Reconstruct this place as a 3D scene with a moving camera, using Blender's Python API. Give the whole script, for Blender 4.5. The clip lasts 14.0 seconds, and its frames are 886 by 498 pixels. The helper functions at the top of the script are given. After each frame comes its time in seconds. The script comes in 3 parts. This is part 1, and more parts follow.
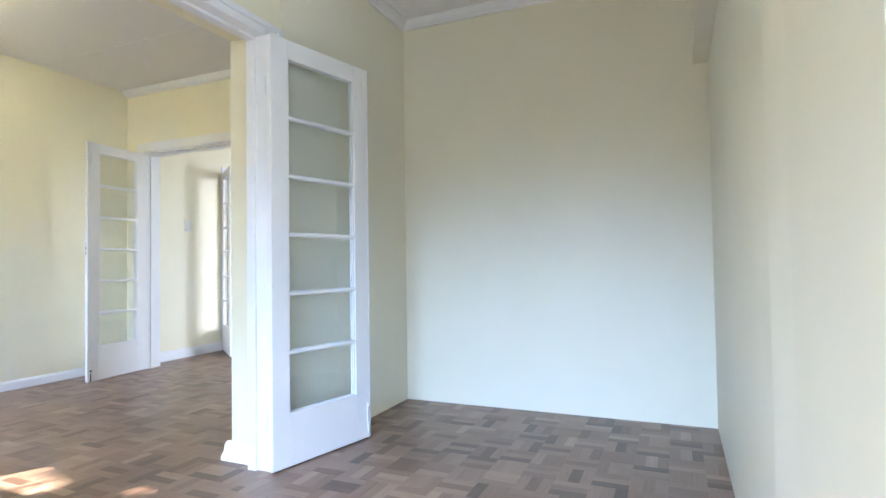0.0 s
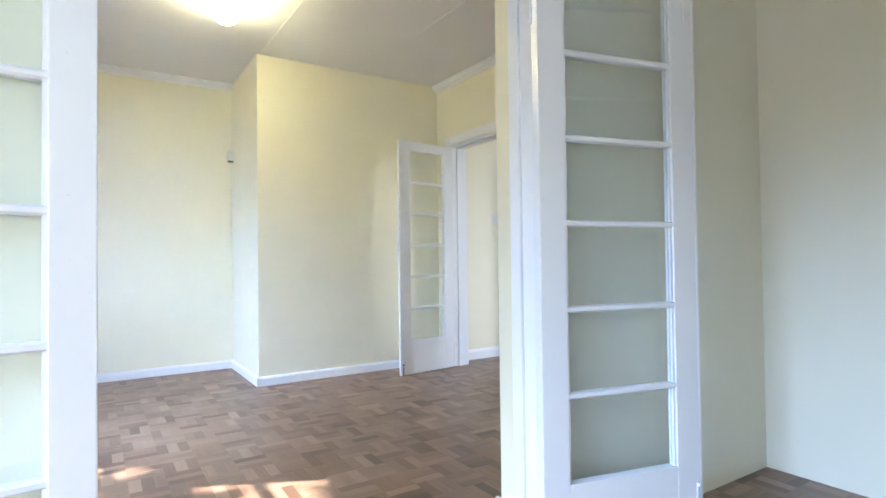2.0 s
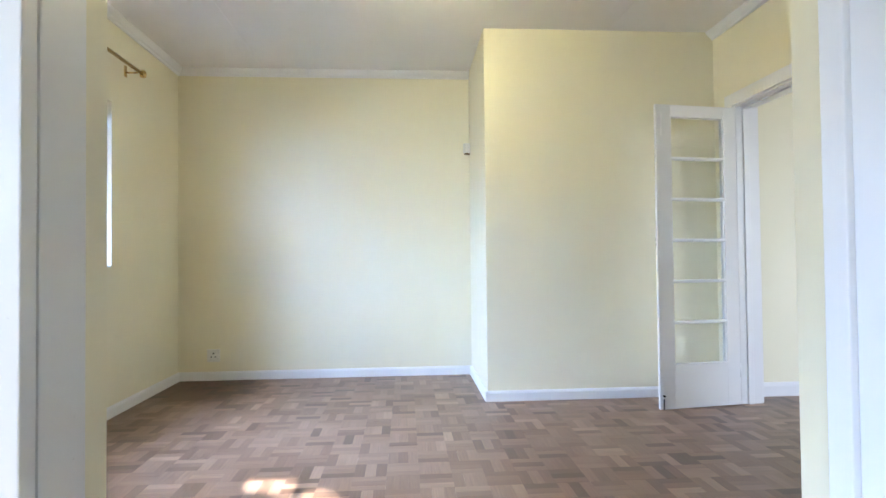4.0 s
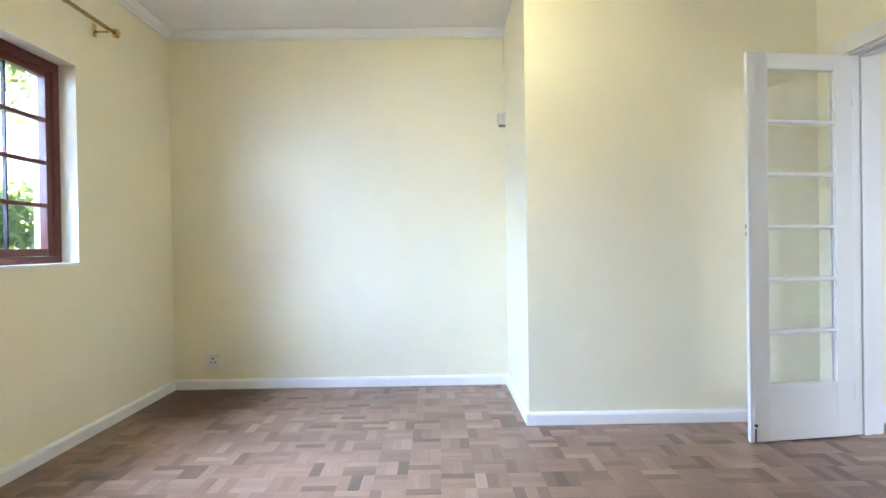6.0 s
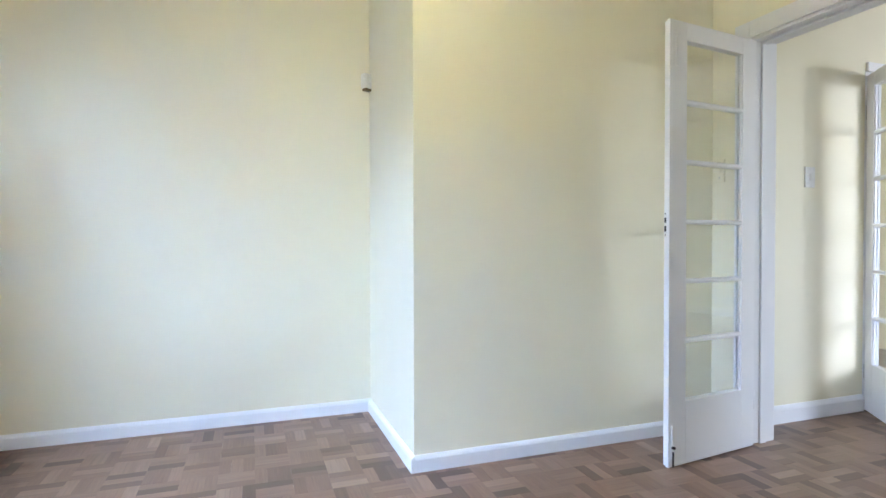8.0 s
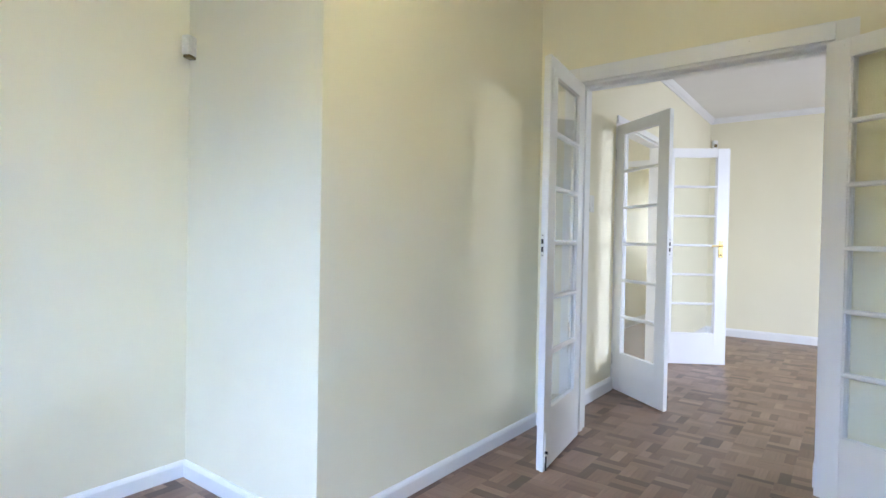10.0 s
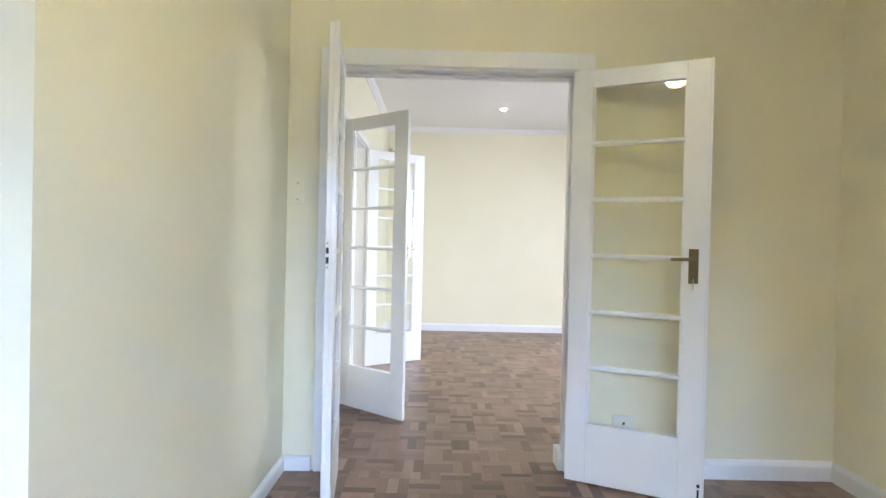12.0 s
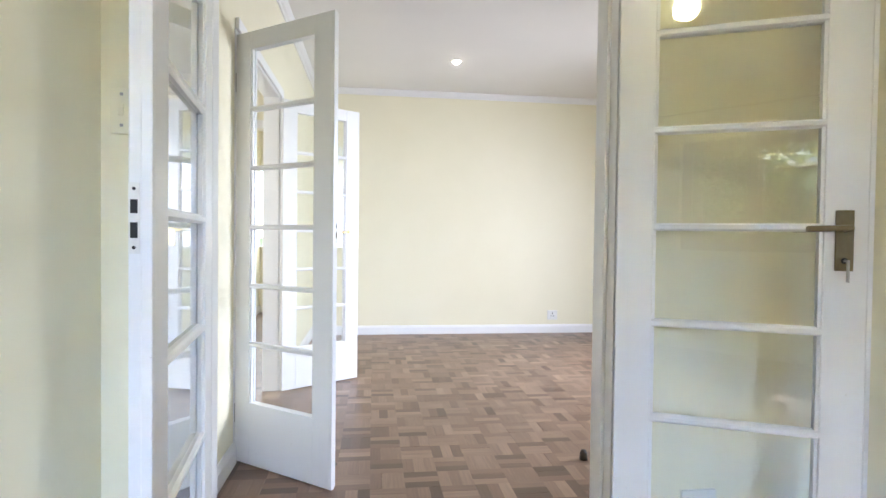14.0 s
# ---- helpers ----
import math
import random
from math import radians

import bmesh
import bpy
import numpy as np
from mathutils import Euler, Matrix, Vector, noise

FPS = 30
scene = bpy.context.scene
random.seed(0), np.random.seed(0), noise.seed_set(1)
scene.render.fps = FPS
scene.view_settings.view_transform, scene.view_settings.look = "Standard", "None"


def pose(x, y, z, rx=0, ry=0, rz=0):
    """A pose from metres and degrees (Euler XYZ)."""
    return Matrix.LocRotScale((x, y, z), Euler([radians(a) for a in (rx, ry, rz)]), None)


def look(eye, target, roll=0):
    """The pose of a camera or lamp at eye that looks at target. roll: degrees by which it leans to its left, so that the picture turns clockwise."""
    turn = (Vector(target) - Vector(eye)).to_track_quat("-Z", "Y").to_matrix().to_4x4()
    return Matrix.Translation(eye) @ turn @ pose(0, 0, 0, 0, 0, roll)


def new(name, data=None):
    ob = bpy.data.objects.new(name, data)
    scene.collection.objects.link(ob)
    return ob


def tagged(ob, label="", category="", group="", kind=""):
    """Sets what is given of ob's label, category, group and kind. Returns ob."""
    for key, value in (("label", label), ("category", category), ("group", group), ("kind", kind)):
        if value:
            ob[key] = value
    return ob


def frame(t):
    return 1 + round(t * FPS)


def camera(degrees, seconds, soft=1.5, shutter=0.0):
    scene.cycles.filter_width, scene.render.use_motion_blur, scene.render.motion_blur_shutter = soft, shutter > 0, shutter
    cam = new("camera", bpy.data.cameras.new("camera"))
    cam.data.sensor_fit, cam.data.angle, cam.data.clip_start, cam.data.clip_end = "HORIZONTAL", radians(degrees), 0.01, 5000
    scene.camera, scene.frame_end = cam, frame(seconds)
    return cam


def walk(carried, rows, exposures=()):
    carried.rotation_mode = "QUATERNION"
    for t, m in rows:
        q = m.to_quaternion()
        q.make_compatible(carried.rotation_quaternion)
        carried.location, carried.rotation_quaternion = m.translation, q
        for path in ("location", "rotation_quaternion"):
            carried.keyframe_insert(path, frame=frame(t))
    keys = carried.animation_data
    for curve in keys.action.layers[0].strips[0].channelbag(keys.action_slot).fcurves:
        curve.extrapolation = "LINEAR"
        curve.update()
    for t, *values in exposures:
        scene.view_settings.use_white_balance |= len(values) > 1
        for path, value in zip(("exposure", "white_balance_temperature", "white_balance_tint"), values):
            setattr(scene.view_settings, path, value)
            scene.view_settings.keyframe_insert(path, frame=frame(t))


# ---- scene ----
cam = camera(78.5, 14.0)
PATH = [
    (0, (0.419, 0.388, 0.976), (2.256, 1.178, 1.029), -0.8),
    (0.5, (0.601, 0.474, 0.975), (2.324, 1.487, 1.025), -0.8),
    (1, (0.786, 0.583, 1.004), (2.312, 1.875, 1.048), -0.7),
    (1.5, (0.985, 0.713, 1.004), (2.299, 2.22, 1.045), -0.7),
    (2, (1.226, 0.832, 1.013), (2.311, 2.512, 1.051), -0.7),
    (2.5, (1.446, 0.929, 1.039), (2.231, 2.768, 1.076), -0.8),
    (3, (1.596, 1.098, 1.036), (2.052, 3.045, 1.075), -0.7),
    (3.5, (1.699, 1.258, 1.046), (1.936, 3.243, 1.083), -0.7),
    (4, (1.772, 1.455, 1.026), (1.91, 3.449, 1.066), -0.6),
    (6.5, (1.826, 2.338, 1.078), (1.845, 4.338, 1.055), -0.9),
    (7, (1.825, 2.541, 1.074), (1.901, 4.539, 1.047), -0.8),
    (7.5, (1.728, 2.773, 1.061), (2.133, 4.731, 1.03), -0.3),
    (8, (1.662, 2.999, 1.055), (2.329, 4.884, 1.025), -0.1),
    (10.5, (0.973, 4.0, 1.16), (2.772, 4.873, 1.134), 1.2),
    (11, (1.016, 4.209, 1.165), (2.955, 4.7, 1.146), 1.2),
    (11.5, (1.107, 4.392, 1.181), (3.096, 4.601, 1.165), 1.4),
    (12, (1.297, 4.57, 1.186), (3.296, 4.559, 1.167), 1.3),
    (12.5, (1.52, 4.653, 1.17), (3.515, 4.509, 1.146), 1.2),
    (13, (1.821, 4.666, 1.138), (3.811, 4.461, 1.107), 0.9),
    (13.5, (2.137, 4.659, 1.107), (4.124, 4.432, 1.076), 0.8),
    (14, (2.512, 4.627, 1.102), (4.495, 4.372, 1.062), 0.7),
]
walk(cam, [(t, look(eye, aim, lean)) for t, eye, aim, lean in PATH], [(0, 3.12, 6300, 10), (1.0, 3.08, 6300, 10), (3, 2.9, 6300, 10), (4, 2.95, 6300, 10), (6.5, 3.12, 6300, 10), (7.0, 3.10, 6300, 10), (8.0, 2.86, 6300, 10), (10.5, 2.68, 6300, 10), (11.0, 2.78, 6300, 10), (12.0, 2.92, 6500, 10), (12.5, 3.08, 6550, 10), (13, 3.03, 6550, 10), (14, 2.97, 6550, 10)])

# ---- world, sun, large lights ----
world = bpy.data.worlds.new("world")
scene.world = world
world.use_nodes = True
wn = world.node_tree.nodes
sky = wn.new("ShaderNodeTexSky")
sky.sky_type = "NISHITA"
sky.sun_disc = False
SUN_DIR = Vector((1.0, -0.5, -0.82)).normalized()      # the way the sunlight travels
sky.sun_elevation = math.asin(-SUN_DIR.z)
sky.sun_rotation = math.atan2(-SUN_DIR.x, -SUN_DIR.y)
world.node_tree.links.new(sky.outputs["Color"], wn["Background"].inputs["Color"])
wn["Background"].inputs["Strength"].default_value = 0.12

sun = new("sun", bpy.data.lights.new("sun", "SUN"))
sun.data.energy, sun.data.angle, sun.data.color = 5.0, radians(0.55), (1.0, 0.96, 0.89)
sun.rotation_euler = SUN_DIR.to_track_quat("-Z", "Y").to_euler()


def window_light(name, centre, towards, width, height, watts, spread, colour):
    """An area lamp for the sky's light in or near an opening; sky light falls, so most lean down."""
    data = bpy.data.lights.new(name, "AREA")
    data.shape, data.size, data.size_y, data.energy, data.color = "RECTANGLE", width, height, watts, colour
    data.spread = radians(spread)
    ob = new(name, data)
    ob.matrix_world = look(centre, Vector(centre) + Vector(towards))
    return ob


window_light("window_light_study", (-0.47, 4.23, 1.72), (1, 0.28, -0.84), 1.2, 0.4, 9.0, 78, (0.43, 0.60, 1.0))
# extra lamp added outside the window, aimed to brighten the alcove wall
window_light("window_light_study_beam", (-1.05, 3.44, 2.04), (0.65, 0.76, -0.17), 1.6, 1.3, 3.4, 52, (0.43, 0.60, 1.0))
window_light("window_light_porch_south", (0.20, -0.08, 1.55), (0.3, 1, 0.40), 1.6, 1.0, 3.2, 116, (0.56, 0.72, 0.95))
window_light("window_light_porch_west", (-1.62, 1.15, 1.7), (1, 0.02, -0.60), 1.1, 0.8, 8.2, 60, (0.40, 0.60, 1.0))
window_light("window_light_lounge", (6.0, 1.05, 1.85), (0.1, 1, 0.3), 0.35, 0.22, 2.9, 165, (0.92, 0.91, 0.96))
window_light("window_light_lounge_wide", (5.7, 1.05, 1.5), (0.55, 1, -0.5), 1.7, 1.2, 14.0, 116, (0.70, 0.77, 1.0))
# fill lamp added to brighten the hall, in an unseen opening made for it
window_light("fill_light_hall", (4.44, 6.4, 1.55), (1, 0, -0.1), 0.9, 1.0, 3.0, 165, (0.97, 0.95, 1.0))
# added fill for the further room, shining through a made-up gap in its end wall
window_light("fill_light_far_room", (10.68, 5.83, 1.5), (-1, 0, -0.1), 0.7, 1.0, 2.5, 165, (0.97, 0.95, 1.0))

# ---- materials ----


def material(name):
    m = bpy.data.materials.new(name)
    m.use_nodes = True
    nt = m.node_tree
    return m, nt.nodes, nt.links, nt.nodes["Principled BSDF"]


def noise_node(nodes, links, coord, scale, detail=4.0, rough=0.55):
    n = nodes.new("ShaderNodeTexNoise")
    n.inputs["Scale"].default_value = scale
    n.inputs["Detail"].default_value = detail
    n.inputs["Roughness"].default_value = rough
    links.new(coord, n.inputs["Vector"])
    return n.outputs["Fac"]


def ramp_node(nodes, links, fac, stops):
    r = nodes.new("ShaderNodeValToRGB")
    el = r.color_ramp.elements
    while len(el) < len(stops):
        el.new(0.5)
    for e, (p, c) in zip(el, stops):
        e.position, e.color = p, (*c, 1)
    links.new(fac, r.inputs["Fac"])
    return r.outputs["Color"]


def bump_node(nodes, links, height, strength, distance, bsdf, chain=None):
    b = nodes.new("ShaderNodeBump")
    b.inputs["Strength"].default_value, b.inputs["Distance"].default_value = strength, distance
    links.new(height, b.inputs["Height"])
    if chain is not None:
        links.new(chain, b.inputs["Normal"])
    links.new(b.outputs["Normal"], bsdf.inputs["Normal"])
    return b.outputs["Normal"]


def painted(name, low, high, rough=0.5, coarse=1.2, fine=160.0, relief=0.12, dips=0.0015, spread=0.12, waves=0.004):
    """Paint with cloudy unevenness and a fine grain."""
    m, nodes, links, bsdf = material(name)
    geo = nodes.new("ShaderNodeNewGeometry").outputs["Position"]
    col = ramp_node(nodes, links, noise_node(nodes, links, geo, coarse, 5), [(0.3, low), (0.7, high)])
    links.new(col, bsdf.inputs["Base Color"])
    mr = nodes.new("ShaderNodeMapRange")
    links.new(noise_node(nodes, links, geo, coarse * 6, 3), mr.inputs["Value"])
    mr.inputs["To Min"].default_value, mr.inputs["To Max"].default_value = rough - spread, rough + spread
    links.new(mr.outputs["Result"], bsdf.inputs["Roughness"])
    first = bump_node(nodes, links, noise_node(nodes, links, geo, fine, 3), relief, dips, bsdf)
    bump_node(nodes, links, noise_node(nodes, links, geo, coarse * 3, 2), 0.25, waves, bsdf, first)
    return m


def plain(name, colour, rough, metal=0.0, grain=60.0, vary=0.15):
    m, nodes, links, bsdf = material(name)
    geo = nodes.new("ShaderNodeTexCoord").outputs["Object"]
    dark = tuple(c * (1 - vary) for c in colour)
    links.new(ramp_node(nodes, links, noise_node(nodes, links, geo, grain), [(0.3, dark), (0.7, colour)]), bsdf.inputs["Base Color"])
    bsdf.inputs["Roughness"].default_value, bsdf.inputs["Metallic"].default_value = rough, metal
    bump_node(nodes, links, noise_node(nodes, links, geo, grain * 3), 0.1, 0.001, bsdf)
    return m


def gloss_white(name):
    """Even white gloss with faint brush marks running up the boards."""
    m, nodes, links, bsdf = material(name)
    geo = nodes.new("ShaderNodeNewGeometry").outputs["Position"]
    tone = ramp_node(nodes, links, noise_node(nodes, links, geo, 2.2, 4), [(0.3, (0.745, 0.75, 0.76)), (0.7, (0.785, 0.785, 0.785))])
    chips = ramp_node(nodes, links, noise_node(nodes, links, geo, 42.0, 5, 0.7), [(0.70, (1.0, 1.0, 1.0)), (0.75, (0.62, 0.58, 0.53))])
    mix = nodes.new("ShaderNodeMix")
    mix.data_type, mix.blend_type = "RGBA", "MULTIPLY"
    mix.inputs["Factor"].default_value = 1.0
    links.new(tone, mix.inputs["A"])
    links.new(chips, mix.inputs["B"])
    links.new(mix.outputs["Result"], bsdf.inputs["Base Color"])
    bsdf.inputs["Roughness"].default_value = 0.3
    at = nodes.new("ShaderNodeTexCoord").outputs["Object"]
    stretch = nodes.new("ShaderNodeMapping")
    stretch.inputs["Scale"].default_value = (160.0, 160.0, 7.0)
    links.new(at, stretch.inputs["Vector"])
    bump_node(nodes, links, noise_node(nodes, links, stretch.outputs["Vector"], 1.0, 3), 0.12, 0.0006, bsdf)
    return m


def parquet(name, joined):
    """Worn, waxed hardwood fingers, each of its own tone, with grain along the finger."""
    m, nodes, links, bsdf = material(name)
    if joined:
        pick = nodes.new("ShaderNodeNewGeometry").outputs["Random Per Island"]
    else:
        pick = nodes.new("ShaderNodeObjectInfo").outputs["Random"]
    uv = nodes.new("ShaderNodeUVMap").outputs["UV"]
    world_at = nodes.new("ShaderNodeNewGeometry").outputs["Position"]
    tone = ramp_node(nodes, links, pick, [(0.0, (0.098, 0.056, 0.037)), (0.12, (0.15, 0.089, 0.06)), (0.3, (0.2, 0.124, 0.086)), (0.6, (0.236, 0.151, 0.105)), (0.9, (0.28, 0.184, 0.131)), (1.0, (0.358, 0.247, 0.173))])
    shift = nodes.new("ShaderNodeVectorMath")
    shift.operation = "MULTIPLY_ADD"
    links.new(pick, shift.inputs[0])
    shift.inputs[1].default_value = (37.0, 91.0, 13.0)
    links.new(uv, shift.inputs[2])
    stretch = nodes.new("ShaderNodeMapping")
    stretch.inputs["Scale"].default_value = (6.0, 120.0, 1.0)
    links.new(shift.outputs["Vector"], stretch.inputs["Vector"])
    grain = noise_node(nodes, links, stretch.outputs["Vector"], 1.0, 6, 0.65)
    shade = ramp_node(nodes, links, grain, [(0.25, (0.76, 0.745, 0.73)), (0.75, (1.12, 1.11, 1.10))])
    mix = nodes.new("ShaderNodeMix")
    mix.data_type, mix.blend_type = "RGBA", "MULTIPLY"
    mix.inputs["Factor"].default_value = 1.0
    links.new(tone, mix.inputs["A"])
    links.new(shade, mix.inputs["B"])
    worn = noise_node(nodes, links, world_at, 0.9, 4, 0.6)
    wear = nodes.new("ShaderNodeMix")
    wear.data_type, wear.blend_type = "RGBA", "MULTIPLY"
    wear.inputs["Factor"].default_value = 1.0
    links.new(mix.outputs["Result"], wear.inputs["A"])
    links.new(ramp_node(nodes, links, worn, [(0.3, (0.82, 0.80, 0.78)), (0.7, (1.12, 1.1, 1.1))]), wear.inputs["B"])
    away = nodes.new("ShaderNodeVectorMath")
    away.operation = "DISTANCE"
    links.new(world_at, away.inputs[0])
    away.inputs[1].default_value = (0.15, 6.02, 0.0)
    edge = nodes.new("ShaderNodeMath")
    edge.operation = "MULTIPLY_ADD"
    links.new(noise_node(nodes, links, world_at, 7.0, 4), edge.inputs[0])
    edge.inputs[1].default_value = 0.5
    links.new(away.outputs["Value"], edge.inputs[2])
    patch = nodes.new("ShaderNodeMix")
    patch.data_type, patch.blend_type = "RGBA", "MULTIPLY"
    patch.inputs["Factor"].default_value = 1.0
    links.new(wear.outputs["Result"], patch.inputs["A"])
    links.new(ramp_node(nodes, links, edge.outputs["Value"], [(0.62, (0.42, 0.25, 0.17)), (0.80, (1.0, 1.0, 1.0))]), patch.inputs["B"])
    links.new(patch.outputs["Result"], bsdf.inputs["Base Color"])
    mr = nodes.new("ShaderNodeMapRange")
    links.new(noise_node(nodes, links, world_at, 2.3, 5, 0.6), mr.inputs["Value"])
    mr.inputs["To Min"].default_value, mr.inputs["To Max"].default_value = 0.29, 0.43
    links.new(mr.outputs["Result"], bsdf.inputs["Roughness"])
    bsdf.inputs["Specular IOR Level"].default_value = 0.5
    bump_node(nodes, links, grain, 0.15, 0.0008, bsdf)
    return m


def leafy(name):
    """Thin leaves that let sunlight through."""
    m, nodes, links, bsdf = material(name)
    at = nodes.new("ShaderNodeNewGeometry").outputs["Position"]
    col = ramp_node(nodes, links, noise_node(nodes, links, at, 3.0), [(0.3, (0.055, 0.095, 0.03)), (0.7, (0.11, 0.17, 0.05))])
    links.new(col, bsdf.inputs["Base Color"])
    bsdf.inputs["Roughness"].default_value = 0.5
    thin = nodes.new("ShaderNodeBsdfTranslucent")
    thin.inputs["Color"].default_value = (0.30, 0.42, 0.14, 1)
    both = nodes.new("ShaderNodeMixShader")
    both.inputs["Fac"].default_value = 0.5
    links.new(bsdf.outputs["BSDF"], both.inputs[1])
    links.new(thin.outputs["BSDF"], both.inputs[2])
    links.new(both.outputs["Shader"], nodes["Material Output"].inputs["Surface"])
    return m


def clear_glass(name):
    m, nodes, links, bsdf = material(name)
    bsdf.inputs["Base Color"].default_value = (0.97, 0.99, 0.98, 1)
    bsdf.inputs["Transmission Weight"].default_value = 1.0
    bsdf.inputs["Roughness"].default_value = 0.0
    bsdf.inputs["IOR"].default_value = 1.5
    return m


def glowing(name, colour, strength):
    m, nodes, links, bsdf = material(name)
    bsdf.inputs["Base Color"].default_value = (0.9, 0.9, 0.88, 1)
    bsdf.inputs["Emission Color"].default_value = (*colour, 1)
    bsdf.inputs["Emission Strength"].default_value = strength
    return m


def opal_globe(name, colour, strength):
    """Opal glass, brightest where the bulb hangs behind it."""
    m, nodes, links, bsdf = material(name)
    bsdf.inputs["Base Color"].default_value = (0.85, 0.84, 0.80, 1)
    bsdf.inputs["Roughness"].default_value = 0.15
    bsdf.inputs["Emission Color"].default_value = (*colour, 1)
    at = nodes.new("ShaderNodeSeparateXYZ")
    links.new(nodes.new("ShaderNodeTexCoord").outputs["Object"], at.inputs[0])
    glow = nodes.new("ShaderNodeMapRange")
    links.new(at.outputs["Z"], glow.inputs["Value"])
    glow.inputs["From Min"].default_value, glow.inputs["From Max"].default_value = -0.17, -0.05
    glow.inputs["To Min"].default_value, glow.inputs["To Max"].default_value = strength * 1.35, strength * 0.6
    links.new(glow.outputs["Result"], bsdf.inputs["Emission Strength"])
    return m


CREAM = painted("cream_wall_paint", (0.75, 0.705, 0.53), (0.79, 0.745, 0.575), 0.55)
PALE = painted("pale_cream_wall_paint", (0.755, 0.725, 0.585), (0.795, 0.765, 0.63), 0.55)
CEILING = painted("ceiling_paint", (0.77, 0.76, 0.75), (0.82, 0.81, 0.80), 0.6, 0.8, 90)
WHITE = gloss_white("white_gloss_paint")
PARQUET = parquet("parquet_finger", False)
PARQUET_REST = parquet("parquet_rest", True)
BITUMEN = plain("dark_joint", (0.12, 0.08, 0.058), 0.8)
GLASS = clear_glass("window_glass")
BROWN = plain("brown_varnished_frame", (0.13, 0.035, 0.026), 0.35)
IRON = plain("dark_iron", (0.03, 0.026, 0.025), 0.5, 0.6)
BRONZE = plain("aged_bronze", (0.20, 0.155, 0.085), 0.38, 0.9)
BRASS = plain("polished_brass", (0.72, 0.53, 0.22), 0.25, 1.0)
STEEL = plain("worn_steel", (0.42, 0.41, 0.39), 0.4, 0.9)
BLACK = plain("black_hole", (0.012, 0.011, 0.010), 0.7)
PLASTIC = plain("white_plastic", (0.78, 0.77, 0.73), 0.35)
RUBBER = plain("brown_rubber", (0.06, 0.045, 0.035), 0.6)
GRASS = plain("grass", (0.05, 0.075, 0.025), 0.9, 0, 3.0, 0.5)
LEAF = leafy("leaf")
BARK = plain("bark", (0.12, 0.085, 0.06), 0.9, 0, 14.0, 0.4)
GLOBE = opal_globe("lit_opal_glass", (1.0, 0.885, 0.50), 15.0)
SPOT = glowing("lit_downlight", (1.0, 0.9, 0.72), 12.0)

# ---- mesh helpers ----


def part(name, bm, mat, parent=None, label=""):
    me = bpy.data.meshes.new(name)
    bm.normal_update()
    bm.to_mesh(me)
    bm.free()
    me.materials.append(mat)
    ob = new(name, me)
    if parent is not None:
        ob.parent = parent
    if label:
        ob["label"] = label
    return ob


def add_box(bm, x0, x1, y0, y1, z0, z1, bevel=0.0):
    vs = [bm.verts.new((x, y, z)) for x in (x0, x1) for y in (y0, y1) for z in (z0, z1)]
    quads = [(0, 1, 3, 2), (4, 6, 7, 5), (0, 4, 5, 1), (2, 3, 7, 6), (0, 2, 6, 4), (1, 5, 7, 3)]
    fs = [bm.faces.new([vs[i] for i in q]) for q in quads]
    if bevel:
        edges = list({e for f in fs for e in f.edges})
        bmesh.ops.bevel(bm, geom=edges, offset=bevel, segments=2, affect="EDGES", profile=0.6)


def box(x0, x1, y0, y1, z0, z1, bevel=0.0):
    bm = bmesh.new()
    add_box(bm, x0, x1, y0, y1, z0, z1, bevel)
    return bm


def tube(radius, length, steps=16, axis="Z", at=(0, 0, 0), radius2=None):
    """A closed rod, centred at a point, along an axis."""
    bm = bmesh.new()
    turn = {"Z": Matrix(), "X": Matrix.Rotation(math.pi / 2, 4, "Y"), "Y": Matrix.Rotation(-math.pi / 2, 4, "X")}[axis]
    bmesh.ops.create_cone(bm, cap_ends=True, segments=steps, radius1=radius, radius2=radius if radius2 is None else radius2, depth=length, matrix=Matrix.Translation(at) @ turn)
    for f in bm.faces:
        f.smooth = len(f.verts) == 4
    return bm


def lathe(profile, steps=32):
    """A body turned about z from (radius, height) pairs."""
    bm = bmesh.new()
    rings = []
    for r, z in profile:
        if r < 1e-5:
            rings.append([bm.verts.new((0, 0, z))])
        else:
            rings.append([bm.verts.new((r * math.cos(2 * math.pi * k / steps), r * math.sin(2 * math.pi * k / steps), z)) for k in range(steps)])
    for a, b in zip(rings, rings[1:]):
        for k in range(steps):
            q = [a[k % len(a)], a[(k + 1) % len(a)], b[(k + 1) % len(b)], b[k % len(b)]]
            q = [v for i, v in enumerate(q) if v not in q[:i]]
            if len(q) > 2:
                bm.faces.new(q).smooth = True
    bmesh.ops.recalc_face_normals(bm, faces=bm.faces)
    return bm


def run(profile, start, end, inward):
    """Sweep a profile of (out, up) pairs along a straight line; inward points into the room."""
    bm = bmesh.new()
    n = Vector(inward)
    ends = []
    for p in (Vector(start), Vector(end)):
        ends.append([bm.verts.new(p + n * a + Vector((0, 0, b))) for a, b in profile])
    k = len(profile)
    for i in range(k):
        bm.faces.new([ends[0][i], ends[0][(i + 1) % k], ends[1][(i + 1) % k], ends[1][i]])
    bm.faces.new(ends[0])
    bm.faces.new(ends[1][::-1])
    bmesh.ops.recalc_face_normals(bm, faces=bm.faces)
    return bm


def structure(ob, label, category):
    return tagged(ob, label, category, kind="structure")


def holder(name, m, label, category, group="", kind=""):
    e = new(name)
    e.empty_display_size = 0.1
    e.matrix_world = m
    return tagged(e, label, category, group, kind)


